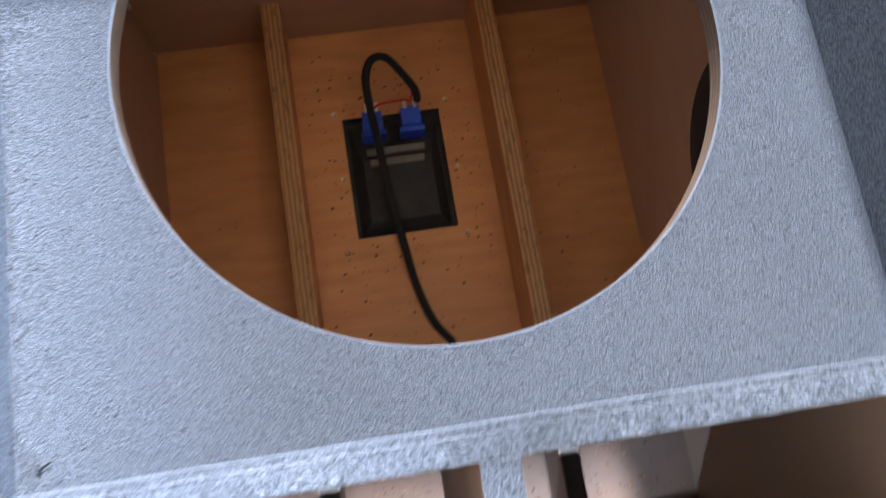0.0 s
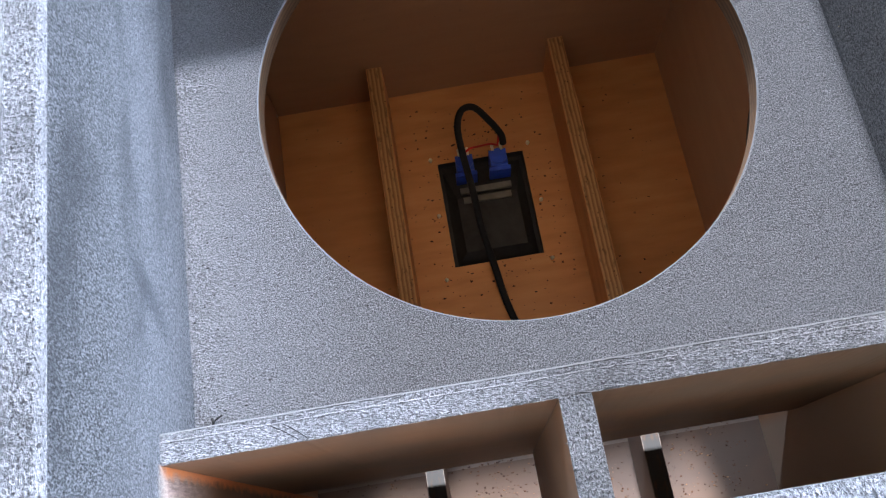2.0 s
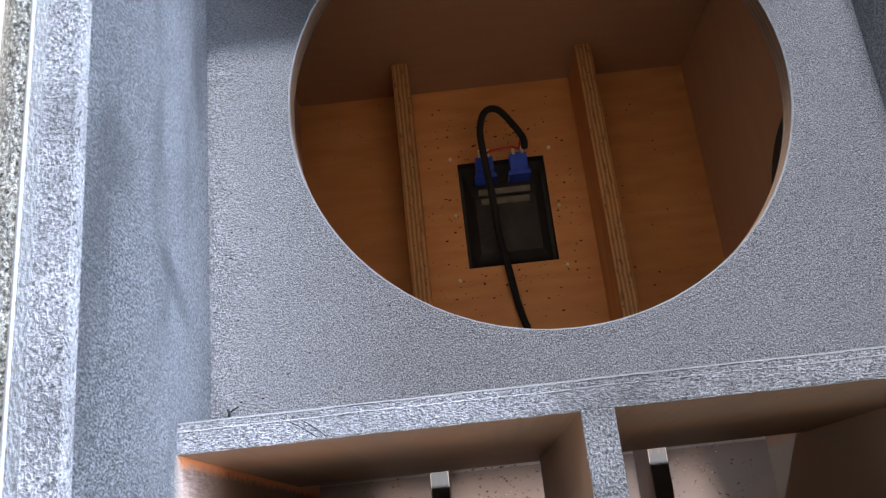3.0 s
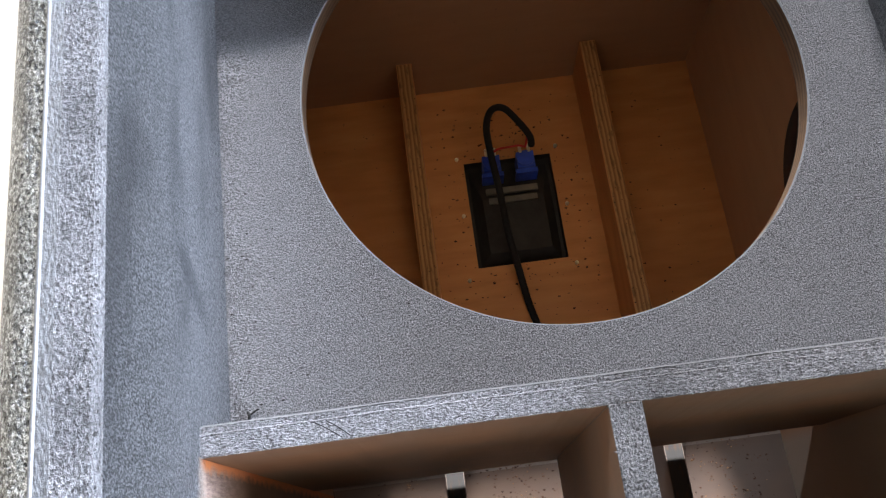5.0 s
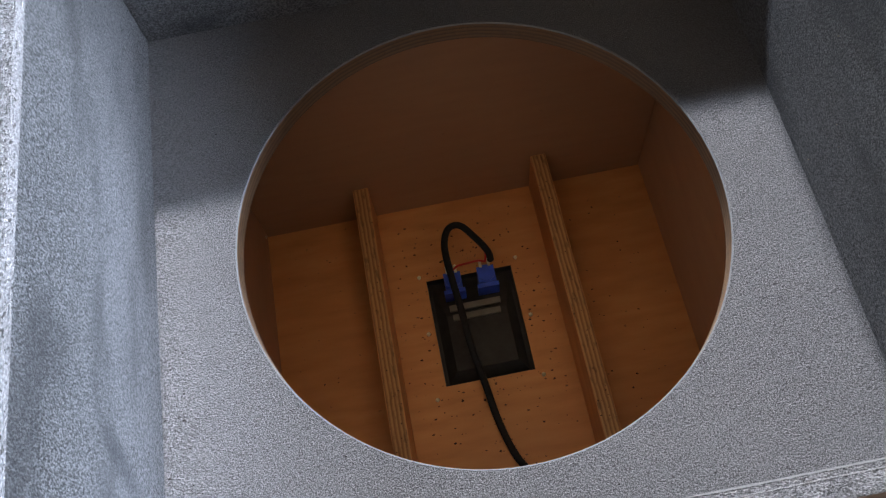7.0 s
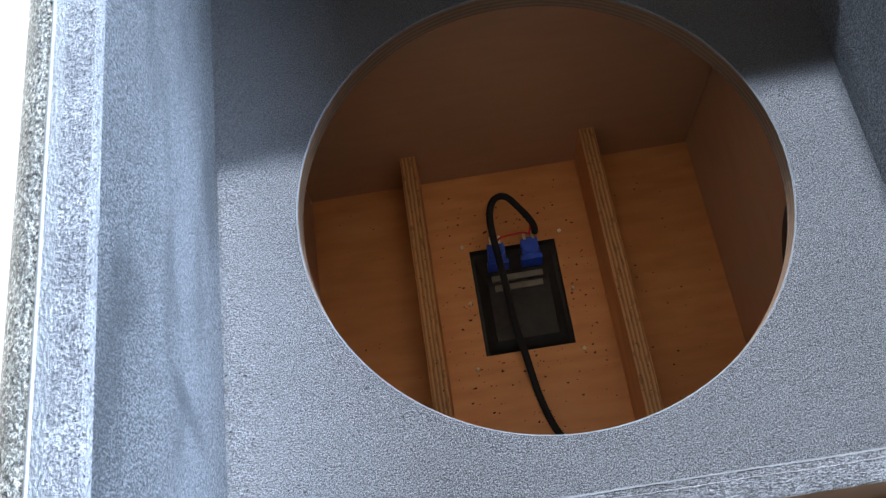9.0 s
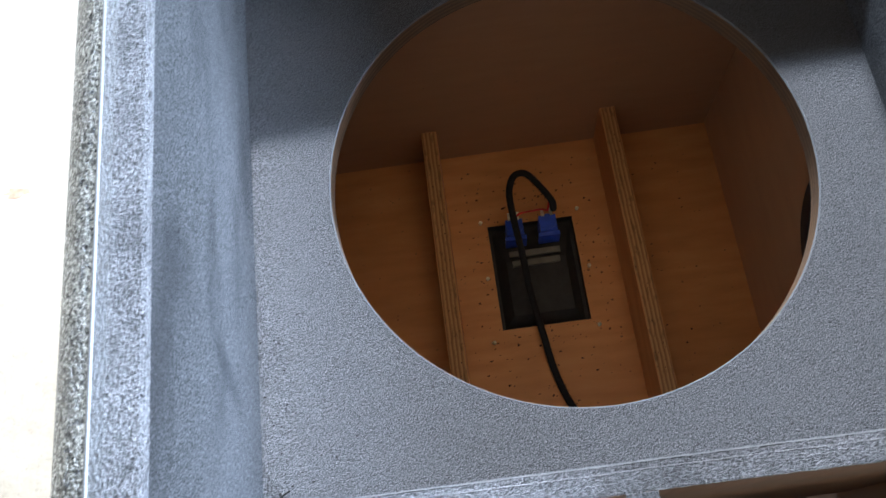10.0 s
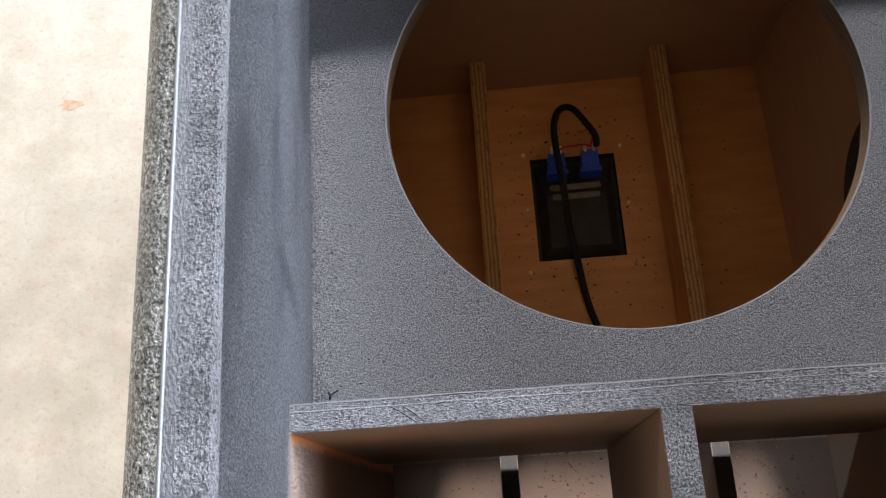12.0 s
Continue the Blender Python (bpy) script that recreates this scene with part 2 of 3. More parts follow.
PAINT = make_coarse("pitted_coating", 860, (1, 0.7, 1), (0.045, 0.047, 0.051), (0.21, 0.215, 0.227), 0.34, 0.006)
PAINT_FINE = make_paint("fine_structured_coating", 1200)
PAINT_STREAKED = make_coarse("streaked_coating", 1050, (0.62, 1, 1), (0.042, 0.043, 0.047), (0.235, 0.24, 0.255), 0.36, 0.006)
COARSE_OUT = make_coarse("thick_coating_outer_edge", 520, (1, 0.8, 1), (0.055, 0.054, 0.044), (0.32, 0.316, 0.275), 0.24, 0.011)
COARSE_FRONT = make_coarse("thick_coating_front_edge", 800, (1, 0.7, 1), (0.055, 0.057, 0.062), (0.27, 0.277, 0.292), 0.28, 0.010)
SMOOTH_STRIP = make_coarse("thin_coating_strip", 700, (1, 0.5, 1), (0.036, 0.041, 0.048), (0.064, 0.071, 0.081), 0.5, 0.0022)
# bevel coating made paler to carry the daylight it catches
BRIGHT_BEVEL = make_coarse("bright_bevel_coating", 1000, (1, 0.6, 1), (0.10, 0.103, 0.11), (0.22, 0.226, 0.24), 0.36, 0.005)
# smooth grey put on thin edges for highlights they catch; also the splinter
PAINT_EDGE = make_plain("edge_highlight_coating", (0.088, 0.09, 0.094), 0.42, scale=500, relief=0.0006)
WOOD_Y = make_wood("plywood_face_lengthwise", "Y")
WOOD_X = make_wood("plywood_face_crosswise", "X")
# overspray, darkened in the colour to hold down strong light in the port
WOOD_PORT = make_wood("plywood_overspray_darkened", "X", 0.86, (0.050, 0.043, 0.039))
# duller wood paints the shade under the shelf and beside the divider
WOOD_SHADED = make_wood("plywood_under_shelf", "X", 0.75, (0.25, 0.195, 0.14))
# one plywood; the end panels' tone is darker in place of shade
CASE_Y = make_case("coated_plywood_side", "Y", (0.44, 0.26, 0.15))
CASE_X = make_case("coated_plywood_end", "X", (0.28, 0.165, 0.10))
EDGE_X = make_ply_edge("plywood_edge_upright", "X")
# tone 0.40 paints shade on the hole rim; the coat is spray
EDGE_Z = make_ply_edge("sprayed_shaded_ply_edge", "Z", 0.40, 0.3)
BLACK = make_plain("black_plastic", (0.034, 0.033, 0.031), 0.55, relief=0.0002)
RUBBER = make_plain("black_cable_rubber", (0.014, 0.014, 0.014), 0.75, scale=300)
BLUE = make_plain("blue_plastic", (0.03, 0.085, 0.52), 0.4)
RED = make_plain("red_wire_insulation", (0.55, 0.02, 0.015), 0.45)
STEEL = make_plain("bright_steel", (0.95, 0.82, 0.60), 0.3, 0.8)
LABEL = make_plain("pale_label", (0.15, 0.138, 0.105), 0.6)
GLUE = make_plain("dried_glue", (0.55, 0.45, 0.28), 0.35)
for plastic in (BLACK, RUBBER):
    plastic.node_tree.nodes["Principled BSDF"].inputs["Specular IOR Level"].default_value = 0.22
CHIPS = make_chips()
CONCRETE = make_concrete()
SKY_SCREEN = make_plain("dark_sky_screen", (0.06, 0.05, 0.04), 0.9, scale=8, relief=0.003)
BOUNCE_ROOF = make_plain("brown_bounce_roof", (0.39, 0.27, 0.16), 0.8, scale=5, relief=0.002)
STAIN = make_plain("rust_stain", (0.33, 0.205, 0.135), 0.9, scale=90)


# ---- mesh helpers ----
def part(name, bm, mats, parent=None, label="", bevel=0.0, smooth=False):
    if bevel:
        sharp = [e for e in bm.edges if len(e.link_faces) == 2 and e.calc_face_angle() > 0.6]
        bmesh.ops.bevel(bm, geom=sharp, offset=bevel, segments=2, affect="EDGES", profile=0.6)
    bmesh.ops.recalc_face_normals(bm, faces=bm.faces)
    me = bpy.data.meshes.new(name)
    bm.to_mesh(me)
    bm.free()
    for m in mats if isinstance(mats, (list, tuple)) else [mats]:
        me.materials.append(m)
    if smooth:
        me.polygons.foreach_set("use_smooth", [True] * len(me.polygons))
    ob = new(name, me)
    if parent:
        ob.parent = parent
    if label:
        ob["label"] = label
    return ob


def prism(bm, outline, axis, a, b, mat=0):
    """A closed outline of two coordinates, drawn out along an axis from a to b."""
    def at(p, v):
        return {"X": (v, *p), "Y": (p[0], v, p[1]), "Z": (*p, v)}[axis]
    lo = [bm.verts.new(at(p, a)) for p in outline]
    hi = [bm.verts.new(at(p, b)) for p in outline]
    n = len(outline)
    faces = [bm.faces.new(lo[::-1]), bm.faces.new(hi)]
    faces += [bm.faces.new((lo[i], lo[(i + 1) % n], hi[(i + 1) % n], hi[i])) for i in range(n)]
    for f in faces:
        f.material_index = mat
    return faces


def box(bm, x, y, z, mat=0):
    return prism(bm, [(x[0], y[0]), (x[1], y[0]), (x[1], y[1]), (x[0], y[1])], "Z", z[0], z[1], mat)


def paint_by(bm, test, mat):
    bm.normal_update()
    for f in bm.faces:
        if test(f.normal, f.calc_center_median()):
            f.material_index = mat


def disc(bm, centre, r, z0, z1, r1=None, n=32, mat=0):
    ring0 = [bm.verts.new((centre[0] + r * math.cos(2 * math.pi * i / n), centre[1] + r * math.sin(2 * math.pi * i / n), z0)) for i in range(n)]
    r1 = r if r1 is None else r1
    ring1 = [bm.verts.new((centre[0] + r1 * math.cos(2 * math.pi * i / n), centre[1] + r1 * math.sin(2 * math.pi * i / n), z1)) for i in range(n)]
    fs = [bm.faces.new(ring0[::-1]), bm.faces.new(ring1)]
    fs += [bm.faces.new((ring0[i], ring0[(i + 1) % n], ring1[(i + 1) % n], ring1[i])) for i in range(n)]
    for f in fs:
        f.material_index = mat


def tube(bm, points, r, n=10):
    """A round tube along a smooth line through the points."""
    pts = [Vector(p) for p in points]
    line = []
    for i in range(len(pts) - 1):
        p0, p1, p2, p3 = pts[max(i - 1, 0)], pts[i], pts[i + 1], pts[min(i + 2, len(pts) - 1)]
        for k in range(6):
            t = k / 6
            line.append(0.5 * (2 * p1 + (p2 - p0) * t + (2 * p0 - 5 * p1 + 4 * p2 - p3) * t * t + (3 * p1 - p0 - 3 * p2 + p3) * t ** 3))
    line.append(pts[-1])
    side, rings = Vector((1, 0.1, 0.05)).normalized(), []
    for i, p in enumerate(line):
        d = (line[min(i + 1, len(line) - 1)] - line[max(i - 1, 0)]).normalized()
        side = (side - d * side.dot(d)).normalized()
        up = d.cross(side)
        rings.append([bm.verts.new(p + r * (math.cos(2 * math.pi * k / n) * side + math.sin(2 * math.pi * k / n) * up)) for k in range(n)])
    for a, b in zip(rings, rings[1:]):
        for k in range(n):
            bm.faces.new((a[k], a[(k + 1) % n], b[(k + 1) % n], b[k]))
    bm.faces.new(rings[0][::-1])
    bm.faces.new(rings[-1])


# ---- ground, with unseen walls and roof added to block sky ----
bm = bmesh.new()
box(bm, (-30, 30), (-30, 30), (-0.3, 0.0))
tagged(part("ground", bm, CONCRETE), "pale dusty concrete floor in full sun", "floor", kind="structure")
for name, x, y, z, mat, label in (
    ("sky_screen_west", (-2.3, -2.1), (-2.6, 3.4), (0.0, 2.6), SKY_SCREEN, "plain unseen dark wall added to block the western sky"),
    ("sky_screen_south", (-2.3, 1.3), (-2.8, -2.6), (0.0, 2.6), SKY_SCREEN, "plain unseen dark wall added to block the southern sky"),
):
    bm = bmesh.new()
    box(bm, x, y, z)
    tagged(part(name, bm, mat), label, "wall", kind="structure")
# unseen roof, added to cut overhead sky and bounce warm light down
bm = bmesh.new()
box(bm, (-2.3, 1.3), (-2.8, 0.9), (2.6, 2.7))
tagged(part("ceiling", bm, BOUNCE_ROOF), "unseen brown roof added to block sky and bounce warm light", "ceiling", kind="structure")

# ---- the loudspeaker cabinet ----
cabinet = new("speaker_cabinet")
tagged(cabinet, "empty grey coated plywood loudspeaker cabinet lying on its back", "speaker cabinet")


def side_panel(name, s):
    """A side panel with a flat front edge that falls away towards the outside."""
    bm = bmesh.new()
    i = s * HALF
    arc = [(s * (HALF + 0.0275 + 0.025 * math.sin(k * math.pi / 16)), FRONT - 0.0004 - 0.028 * (1 - math.cos(k * math.pi / 16))) for k in range(9)]
    outline = [(i, 0.0), (i, FRONT - 0.005), (s * (HALF + 0.0010), FRONT - 0.0022), (s * (HALF + 0.0034), FRONT - 0.0008), (s * (HALF + 0.0195), FRONT - 0.0008), (s * (HALF + 0.0255), FRONT - 0.0008), (s * (HALF + 0.0262), FRONT), (s * (HALF + 0.0269), FRONT), *arc, (arc[-1][0], 0.0)]
    lo, hi = BOTTOM - 0.03, TOP + 0.03
    prism(bm, outline, "Y", lo, hi)
    paint_by(bm, lambda nor, c: HALF + 0.0256 < abs(c.x) < HALF + 0.0275 and c.z > FRONT - 0.001, 1)
    paint_by(bm, lambda nor, c: abs(c.x) > HALF + 0.0275 and c.z > 0.1, 2)
    paint_by(bm, lambda nor, c: HALF + 0.0004 < abs(c.x) < HALF + 0.0033 and c.z > FRONT - 0.01, 5)
    paint_by(bm, lambda nor, c: HALF + 0.0045 < abs(c.x) < HALF + 0.0195 and c.z > FRONT - 0.01, 3)
    paint_by(bm, lambda nor, c: HALF + 0.0196 < abs(c.x) < HALF + 0.0254 and c.z > FRONT - 0.01, 4)
    return part(name, bm, [CASE_Y, PAINT_EDGE, COARSE_OUT, COARSE_FRONT, SMOOTH_STRIP, BRIGHT_BEVEL], cabinet)


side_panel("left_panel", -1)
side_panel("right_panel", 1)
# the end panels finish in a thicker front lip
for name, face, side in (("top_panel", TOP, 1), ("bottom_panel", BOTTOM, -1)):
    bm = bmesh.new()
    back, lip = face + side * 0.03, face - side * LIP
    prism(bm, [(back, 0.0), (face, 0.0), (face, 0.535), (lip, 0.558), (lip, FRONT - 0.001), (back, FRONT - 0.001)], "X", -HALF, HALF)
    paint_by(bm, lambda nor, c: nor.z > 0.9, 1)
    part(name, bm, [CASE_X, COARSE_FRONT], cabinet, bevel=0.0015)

# back panel with its cutout
bm = bmesh.new()
xs, ys = (-HALF, CUT[0], CUT[1], HALF), (BOTTOM, -0.195, CUT[2], CUT[3], TOP)
grid = {(i, j, k): bm.verts.new((xs[i], ys[j], z)) for i in range(4) for j in range(5) for k, z in enumerate((0.0, BACK))}
for i in range(3):
    for j in range(4):
        if (i, j) != (1, 2):
            for k in (0, 1):
                f = bm.faces.new([grid[a] for a in ((i, j, k), (i + 1, j, k), (i + 1, j + 1, k), (i, j + 1, k))])
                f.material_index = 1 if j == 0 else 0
# cutout walls take black to paint the shade in the gap
for a, b in (((1, 2), (2, 2)), ((2, 2), (2, 3)), ((2, 3), (1, 3)), ((1, 3), (1, 2))):
    bm.faces.new((grid[(*a, 0)], grid[(*b, 0)], grid[(*b, 1)], grid[(*a, 1)])).material_index = 2
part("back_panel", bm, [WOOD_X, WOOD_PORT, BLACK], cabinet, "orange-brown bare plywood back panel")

# baffle with the round driver hole
bm = bmesh.new()
hx, hy, hr = HOLE
y0, y1 = SHELF[1], TOP
angles = sorted([2 * math.pi * i / 144 for i in range(144)] + [math.atan2(y - hy, x - hx) % (2 * math.pi) for x in (-HALF, HALF) for y in (y0, y1)])
rings = {k: [] for k in ("out", "face", "rim", "back", "outback")}
for a in angles:
    c, s = math.cos(a), math.sin(a)
    far = min(((HALF if c > 0 else -HALF) - hx) / c if abs(c) > 1e-9 else 9, ((y1 if s > 0 else y0) - hy) / s if abs(s) > 1e-9 else 9)
    for key, r, z in (("out", far, BAFFLE), ("face", hr + 0.0010, BAFFLE), ("rim", hr, BAFFLE - 0.0012), ("back", hr, BAFFLE - PLY), ("outback", far, BAFFLE - PLY)):
        rings[key].append(bm.verts.new((hx + r * c, hy + r * s, z)))
n = len(angles)
for a, b, mat in (("out", "face", 0), ("face", "rim", 3), ("rim", "back", 1), ("back", "outback", 2), ("outback", "out", 2)):
    for i in range(n):
        f = bm.faces.new((rings[a][i], rings[a][(i + 1) % n], rings[b][(i + 1) % n], rings[b][i]))
        f.material_index = mat
part("baffle", bm, [PAINT_FINE, EDGE_Z, WOOD_X, PAINT_EDGE], cabinet, "grey coated baffle board with a round driver hole")

# port shelf and divider
bm = bmesh.new()
a, b = SHELF
lines = [(a, SHELF_Z[0], 0.0), (b, SHELF_Z[0], 0.0), (b, 0.4550, 0.3), (b - 0.0011, 0.4568, 0.6), (b - 0.0018, 0.4562, 0.8), (b - 0.0046, 0.4554, 1.0), (b - 0.0054, SHELF_Z[1] + 0.0003, 1.0), (b - 0.0062, SHELF_Z[1] - 0.0003, 1.0), (a + 0.0012, SHELF_Z[1] - 0.0003, 0.6), (a, SHELF_Z[1] - 0.0014, 0.6)]
shake, steps = random.Random(3), 150
cuts = []
for k in range(steps + 1):
    x = -HALF + 2 * HALF * k / steps
    sway = 0.0002 * math.sin(37 * x) + 0.00015 * math.sin(91 * x + 1)
    cuts.append([bm.verts.new((x, y + w * (sway + shake.uniform(-0.00022, 0.00022)), z + w * shake.uniform(-0.00018, 0.00018))) for y, z, w in lines])
for p, q in zip(cuts, cuts[1:]):
    for k in range(len(lines)):
        m = (k + 1) % len(lines)
        bm.faces.new((p[k], p[m], q[m], q[k]))
bm.faces.new(cuts[0])
bm.faces.new(cuts[-1][::-1])
bmesh.ops.recalc_face_normals(bm, faces=bm.faces)
paint_by(bm, lambda nor, c: abs(nor.y) > 0.9 and c.y < -0.199, 1)
paint_by(bm, lambda nor, c: c.z < 0.2, 2)
paint_by(bm, lambda nor, c: c.z > 0.455 and 0.1 < abs(nor.y) < 0.9 and c.y > b - 0.0013, 3)
shelf = part("port_shelf", bm, [PAINT_STREAKED, WOOD_SHADED, EDGE_Z, PAINT_EDGE], cabinet, "port shelf with a coated front edge")
# two fine scratches across the coated edge
for x0, x1 in ((-0.173, -0.158), (-0.166, -0.153)):
    bm = bmesh.new()
    tube(bm, [(x0, -0.1885, SHELF_Z[1] - 0.0004), ((x0 + x1) / 2, -0.193, SHELF_Z[1] - 0.0003), (x1, -0.1985, SHELF_Z[1] - 0.0004)], 0.0003, 5)
    part("scratch", bm, RUBBER, shelf, "fine dark scratch")
bm = bmesh.new()
box(bm, (-0.0135, 0.005), (BOTTOM, SHELF[0]), (0.150, SHELF_Z[1]))
paint_by(bm, lambda nor, c: abs(nor.x) > 0.9, 1)
divider = part("port_divider", bm, [PAINT, WOOD_SHADED], cabinet, "port divider with a coated front edge", bevel=0.0008)
bm = bmesh.new()
tube(bm, [(-0.0125, -0.2247, 0.4562), (-0.0140, -0.2250, 0.4568), (-0.0150, -0.2247, 0.4572)], 0.0002, 5)
part("splinter", bm, PAINT_EDGE, divider, "tiny pale splinter")

# two upright braces on the back panel
for x in (-0.1155, 0.0955):
    bm = bmesh.new()
    box(bm, (x, x + PLY), (BOTTOM, TOP), (BACK, BRACE_Z))
    paint_by(bm, lambda nor, c: nor.z > 0.9, 1)
    part("brace", bm, [WOOD_Y, EDGE_X], cabinet, "bare plywood brace with visible plies", bevel=0.0008)

# beads of glue in the inner corner
for y, z, r in ((0.250, 0.150, 0.0022), (0.253, 0.118, 0.0030), (0.251, 0.030, 0.0018)):
    bm = bmesh.new()
    bmesh.ops.create_uvsphere(bm, u_segments=10, v_segments=6, radius=r, matrix=Matrix.Translation((-HALF + r * 0.4, y, z)) @ Matrix.Diagonal((0.6, 1.0, 1.6, 1)))
    part("glue_drop", bm, GLUE, cabinet, "pale dried glue drop", smooth=True)

# handle cup in the side
bm = bmesh.new()
prof = [(0.092, 0.0), (0.092, 0.004), (0.084, 0.012), (0.060, 0.016)]
nn = 48
rings = [[bm.verts.new((HALF - d, -0.03 + r * math.cos(2 * math.pi * i / nn), 0.287 + r * math.sin(2 * math.pi * i / nn))) for i in range(nn)] for r, d in prof]
for a, b in zip(rings, rings[1:]):
    for i in range(nn):
        bm.faces.new((a[i], a[(i + 1) % nn], b[(i + 1) % nn], b[i]))
bm.faces.new(rings[-1])
part("handle_cup", bm, BLACK, cabinet, "round black handle cup", smooth=True)

# ---- terminal plate in the cutout ----
plate = new("terminal_plate")
plate.location = (0, 0, 0)
tagged(plate, "black plastic terminal dish with two blue sockets", "terminal plate")
bm = bmesh.new()
box(bm, (CUT[0] + 0.0002, CUT[1] - 0.0002), (CUT[2] + 0.0002, CUT[3] - 0.0002), (0.0006, 0.005))
part("flange", bm, BLACK, plate, bevel=0.001)
bm = bmesh.new()
lo = [(CUT[0] + 0.004, CUT[2] + 0.004), (CUT[1] - 0.004, CUT[2] + 0.004), (CUT[1] - 0.004, CUT[3] - 0.004), (CUT[0] + 0.004, CUT[3] - 0.004)]
hi = [(CUT[0] + 0.016, CUT[2] + 0.014), (CUT[1] - 0.016, CUT[2] + 0.014), (CUT[1] - 0.016, CUT[3] - 0.05), (CUT[0] + 0.016, CUT[3] - 0.05)]
va = [bm.verts.new((*p, 0.0045)) for p in lo]
vb = [bm.verts.new((*p, 0.022)) for p in hi]
bm.faces.new(va[::-1])
bm.faces.new(vb)
for i in range(4):
    bm.faces.new((va[i], va[(i + 1) % 4], vb[(i + 1) % 4], vb[i]))
part("dish", bm, BLACK, plate, bevel=0.002)
for y, w in ((0.1145, 0.060), (0.1025, 0.056)):
    bm = bmesh.new()
    box(bm, (-0.001 - w / 2, -0.001 + w / 2), (y - 0.0035, y + 0.0035), (0.0, 0.0255))
    part("rib", bm, LABEL, plate, "pale moulded rib", bevel=0.0008)
for x in (-0.021, 0.0185):
    bm = bmesh.new()
    box(bm, (x - 0.0125, x + 0.0125), (0.1275, 0.1325), (0.006, 0.038))
    disc(bm, (x, 0.143), 0.0098, 0.008, 0.044, n=28)
    box(bm, (x - 0.0100, x + 0.0100), (0.1325, 0.152), (0.008, 0.042))
    sock = part("socket", bm, BLUE, plate, "blue plastic speaker socket", bevel=0.0008)
    for dx in (-0.005, 0.005):
        bm = bmesh.new()
        box(bm, (x + dx - 0.0015, x + dx + 0.0015), (0.150, 0.159), (0.0400, 0.0450))
        bmesh.ops.create_uvsphere(bm, u_segments=8, v_segments=6, radius=0.0021, matrix=Matrix.Translation((x + dx, 0.1575, 0.0455)))
        part("solder_tab", bm, STEEL, sock, "bright metal tab")
for x, y in ((0.058, 0.164), (-0.0595, 0.162), (-0.0605, 0.090), (0.0595, 0.0895), (0.058, 0.0173), (-0.064, 0.012)):
    bm = bmesh.new()
    disc(bm, (x, y), 0.0016, BACK - 0.004, BACK + 0.004, n=10)
    bmesh.ops.create_uvsphere(bm, u_segments=10, v_segments=6, radius=0.0024, matrix=Matrix.Translation((x, y, BACK + 0.004)))
    part("screw_tip", bm, STEEL, plate, "bright steel screw tip")

# ---- cable and wire ----
bm = bmesh.new()
tube(bm, [(0.062, -0.16, 0.0225), (0.040, -0.118, 0.0225), (0.025, -0.092, 0.0225), (0.009, -0.066, 0.0225), (-0.002, -0.027, 0.0235), (-0.009, 0.019, 0.032), (-0.016, 0.055, 0.052), (-0.019, 0.098, 0.065), (-0.023, 0.144, 0.072), (-0.023, 0.173, 0.075), (-0.015, 0.191, 0.077), (-0.001, 0.192, 0.077), (0.013, 0.175, 0.074), (0.024, 0.159, 0.067), (0.026, 0.153, 0.054)], 0.0040)
cable = tagged(part("speaker_cable", bm, RUBBER, smooth=True), "black round speaker cable looped over the terminal dish", "cable")
bm = bmesh.new()
tube(bm, [(0.020, 0.156, 0.045), (0.012, 0.1575, 0.048), (0.000, 0.1565, 0.049), (-0.012, 0.156, 0.048), (-0.018, 0.154, 0.044)], 0.0013, 8)
tube(bm, [(0.020, 0.156, 0.045), (0.0215, 0.160, 0.052), (0.0225, 0.164, 0.060)], 0.0013, 8)
tagged(part("jumper_wire", bm, RED, smooth=True), "thin red wire joining the two blue sockets", "wire")

# ---- crumbs of wood ----
rng = random.Random(7)
verts, faces = [], []


def crumb(x, y, z, r):
    base, k = len(verts), rng.uniform(0, 6.28)
    for i in range(4):
        a = k + i * 1.57 + rng.uniform(-0.4, 0.4)
        q = r * rng.uniform(0.6, 1.4)
        verts.append((x + q * math.cos(a), y + q * math.sin(a) * 0.7, z))
    verts.append((x + rng.uniform(-0.4, 0.4) * r, y + rng.uniform(-0.4, 0.4) * r, z + r * rng.uniform(0.6, 1.3)))
    faces.extend([tuple(base + v for v in f) for f in ((0, 1, 4), (1, 2, 4), (2, 3, 4), (3, 0, 4), (3, 2, 1, 0))])


def in_cut(x, y):
    return CUT[0] - 0.002 < x < CUT[1] + 0.002 and CUT[2] - 0.002 < y < CUT[3] + 0.002


while len(faces) < 5 * 230:
    x, y = rng.gauss(0.0, 0.052), rng.gauss(0.085, 0.075)
    if abs(x + 0.002) < 0.09 and -0.15 < y < 0.235 and not in_cut(x, y):
        crumb(x, y, BACK, rng.choice((0.0007, 0.001, 0.0013, 0.0019)))
while len(faces) < 5 * 300:
    x, y = rng.uniform(-0.22, 0.22), rng.uniform(-0.15, 0.22)
    if abs(x + 0.002) > 0.12:
        crumb(x, y, BACK, rng.choice((0.0008, 0.0011, 0.0015)))
while len(faces) < 5 * 1100:
    x, y = rng.choice((-0.16, -0.06, -0.03, 0.03, 0.06, 0.135, 0.18)) + rng.gauss(0, 0.022), rng.uniform(-0.262, -0.18)
    if abs(x + 0.1065) > 0.012 and abs(x - 0.1045) > 0.012:
        crumb(x, y, BACK, rng.choice((0.0006, 0.0008, 0.0011, 0.0015)))
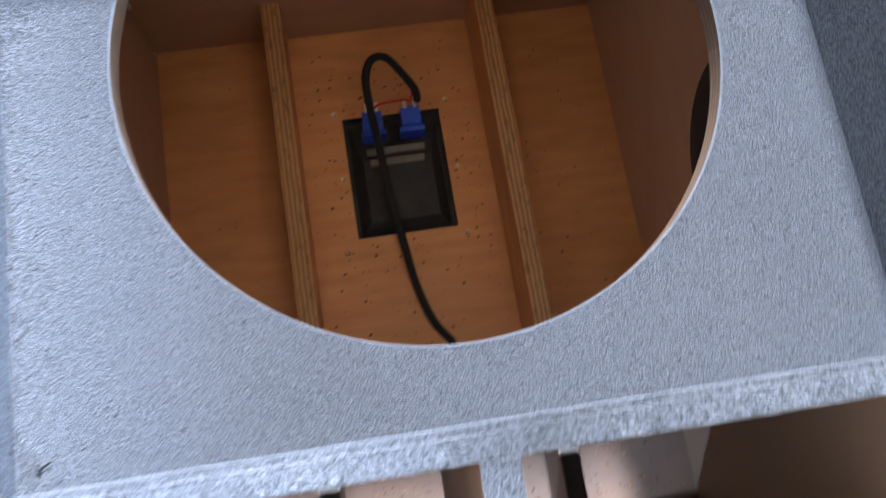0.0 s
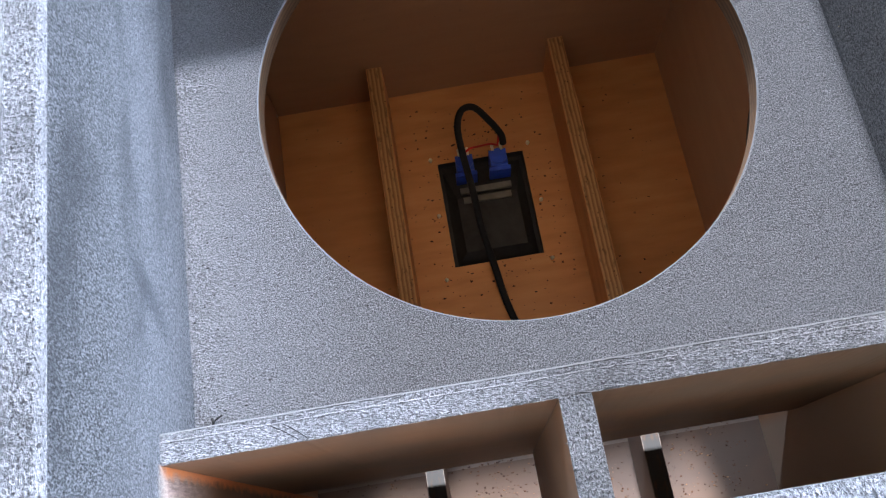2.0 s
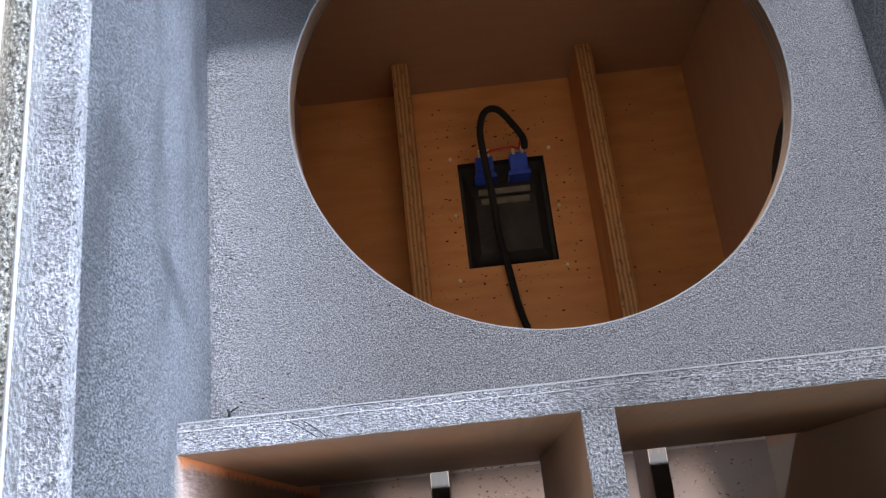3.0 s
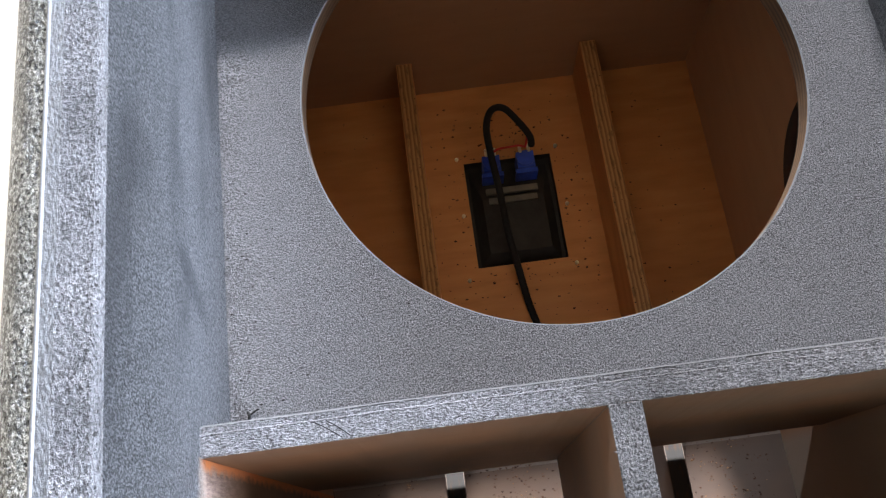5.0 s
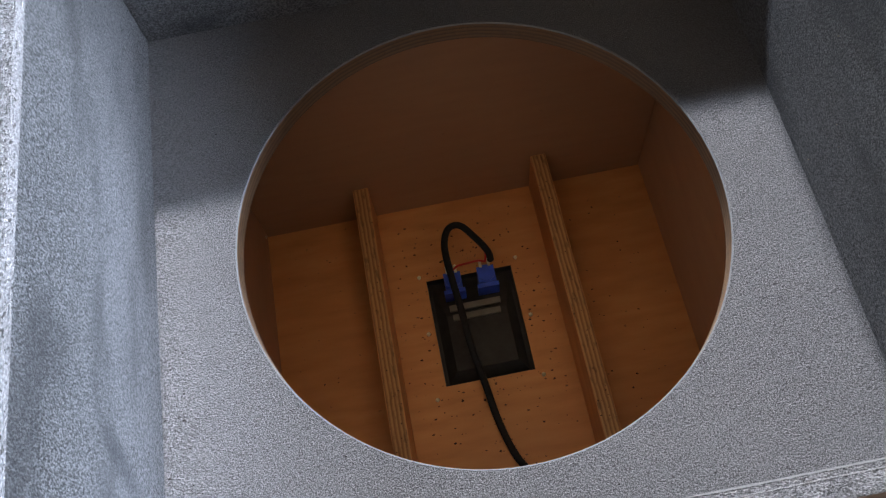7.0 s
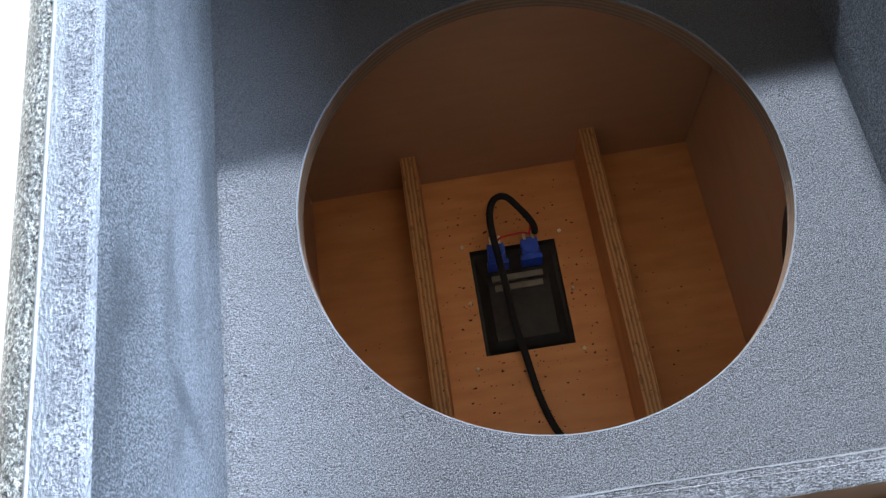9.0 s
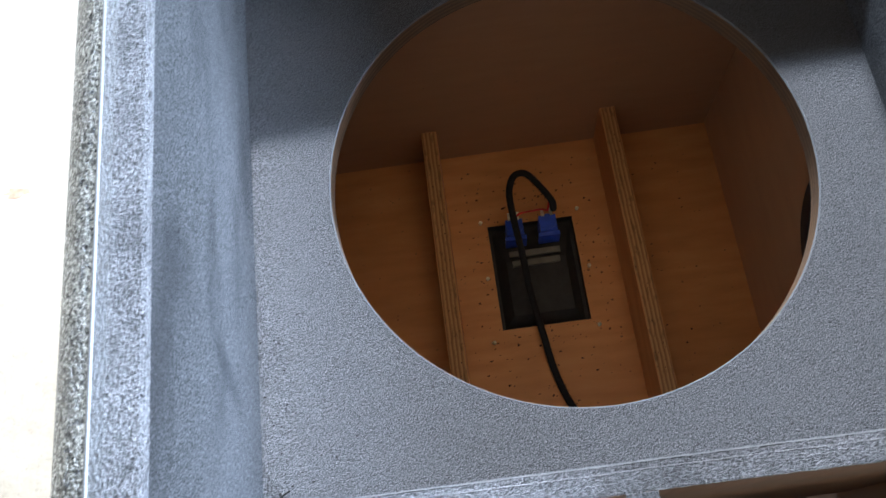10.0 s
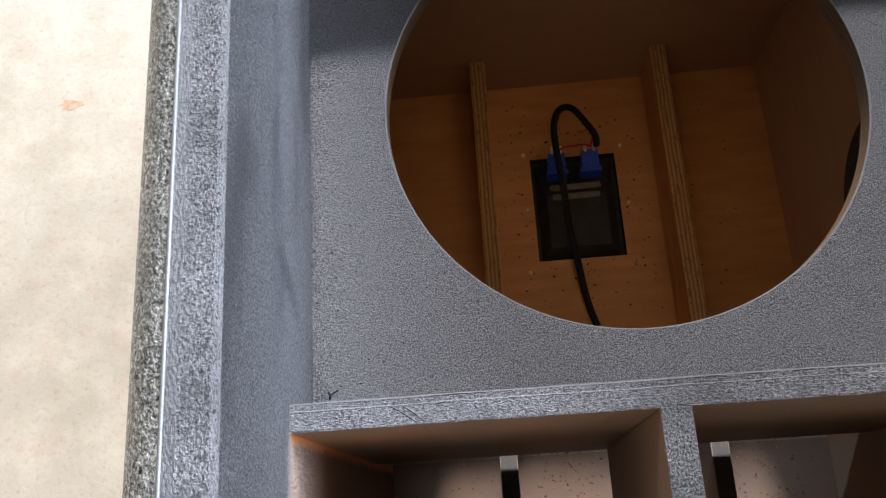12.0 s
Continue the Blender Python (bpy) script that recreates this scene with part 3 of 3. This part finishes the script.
for n in range(130):
    x = rng.choice((-0.1065, 0.1045)) + rng.uniform(-0.0075, 0.0075)
    crumb(x, rng.uniform(-0.16, 0.22), BRACE_Z, rng.choice((0.0005, 0.0007, 0.001)))
me = bpy.data.meshes.new("wood_crumbs")
me.from_pydata(verts, [], faces)
me.materials.append(CHIPS)
tagged(new("wood_crumbs", me), "dark wood crumbs scattered over the plywood back", "crumbs", kind="stuff")

# specks of paint and dust on the coated faces
verts, faces = [], []
for n in range(70):
    x, y = rng.uniform(-0.228, -0.10) if n % 3 else rng.uniform(-0.22, 0.22), rng.uniform(-0.176, -0.09) if n % 2 else rng.uniform(-0.17, 0.20)
    if math.hypot(x - HOLE[0], y - HOLE[1]) > HOLE[2] + 0.006:
        crumb(x, y, BAFFLE, rng.choice((0.0004, 0.0006, 0.0008)))
for n in range(34):
    crumb(-0.233 + abs(rng.gauss(0, 0.018)), rng.uniform(-0.178, 0.0), BAFFLE, rng.choice((0.0006, 0.0008, 0.0011)))
me = bpy.data.meshes.new("paint_specks")
me.from_pydata(verts, [], faces)
me.materials.append(BLACK)
tagged(new("paint_specks", me), "tiny dark paint specks scattered over the coated baffle", "specks", kind="stuff")
verts, faces = [], []
for n in range(90):
    q = rng.choice((0.0003, 0.0004, 0.0006))
    if n % 2:
        x, y, z = HALF - q * 0.5, rng.uniform(-0.17, 0.25), rng.uniform(0.40, 0.57)
    else:
        x, y, z = rng.uniform(-0.22, 0.22), TOP - q * 0.5, rng.uniform(0.40, 0.57)
    crumb(x, y, z, q)
me = bpy.data.meshes.new("dust_specks")
me.from_pydata(verts, [], faces)
me.materials.append(GLUE)
tagged(new("dust_specks", me), "pale dust specks clinging to the coated inner faces", "specks", kind="stuff")

# ---- a flake of paint on the baffle ----
bm = bmesh.new()
tube(bm, [(-0.2232, -0.1725, BAFFLE + 0.0006), (-0.2226, -0.1700, BAFFLE + 0.002), (-0.2237, -0.1680, BAFFLE + 0.001)], 0.0009, 6)
tube(bm, [(-0.2226, -0.1700, BAFFLE + 0.001), (-0.2195, -0.1685, BAFFLE + 0.0025), (-0.2165, -0.1672, BAFFLE + 0.003)], 0.0006, 6)
tagged(part("paint_flake", bm, RUBBER), "tiny curled black flake lying on the coated baffle", "flake")

# rust mark on the concrete
bm = bmesh.new()
nv = 14
vs = [bm.verts.new((-0.655 + 0.016 * (1 + 0.3 * math.sin(3 * k)) * math.cos(2 * math.pi * k / nv), 0.305 + 0.007 * (1 + 0.3 * math.cos(5 * k)) * math.sin(2 * math.pi * k / nv), 0.0005)) for k in range(nv)]
bm.faces.new(vs)
tagged(part("rust_mark", bm, STAIN), "small rusty mark on the concrete floor", "stain", kind="structure")
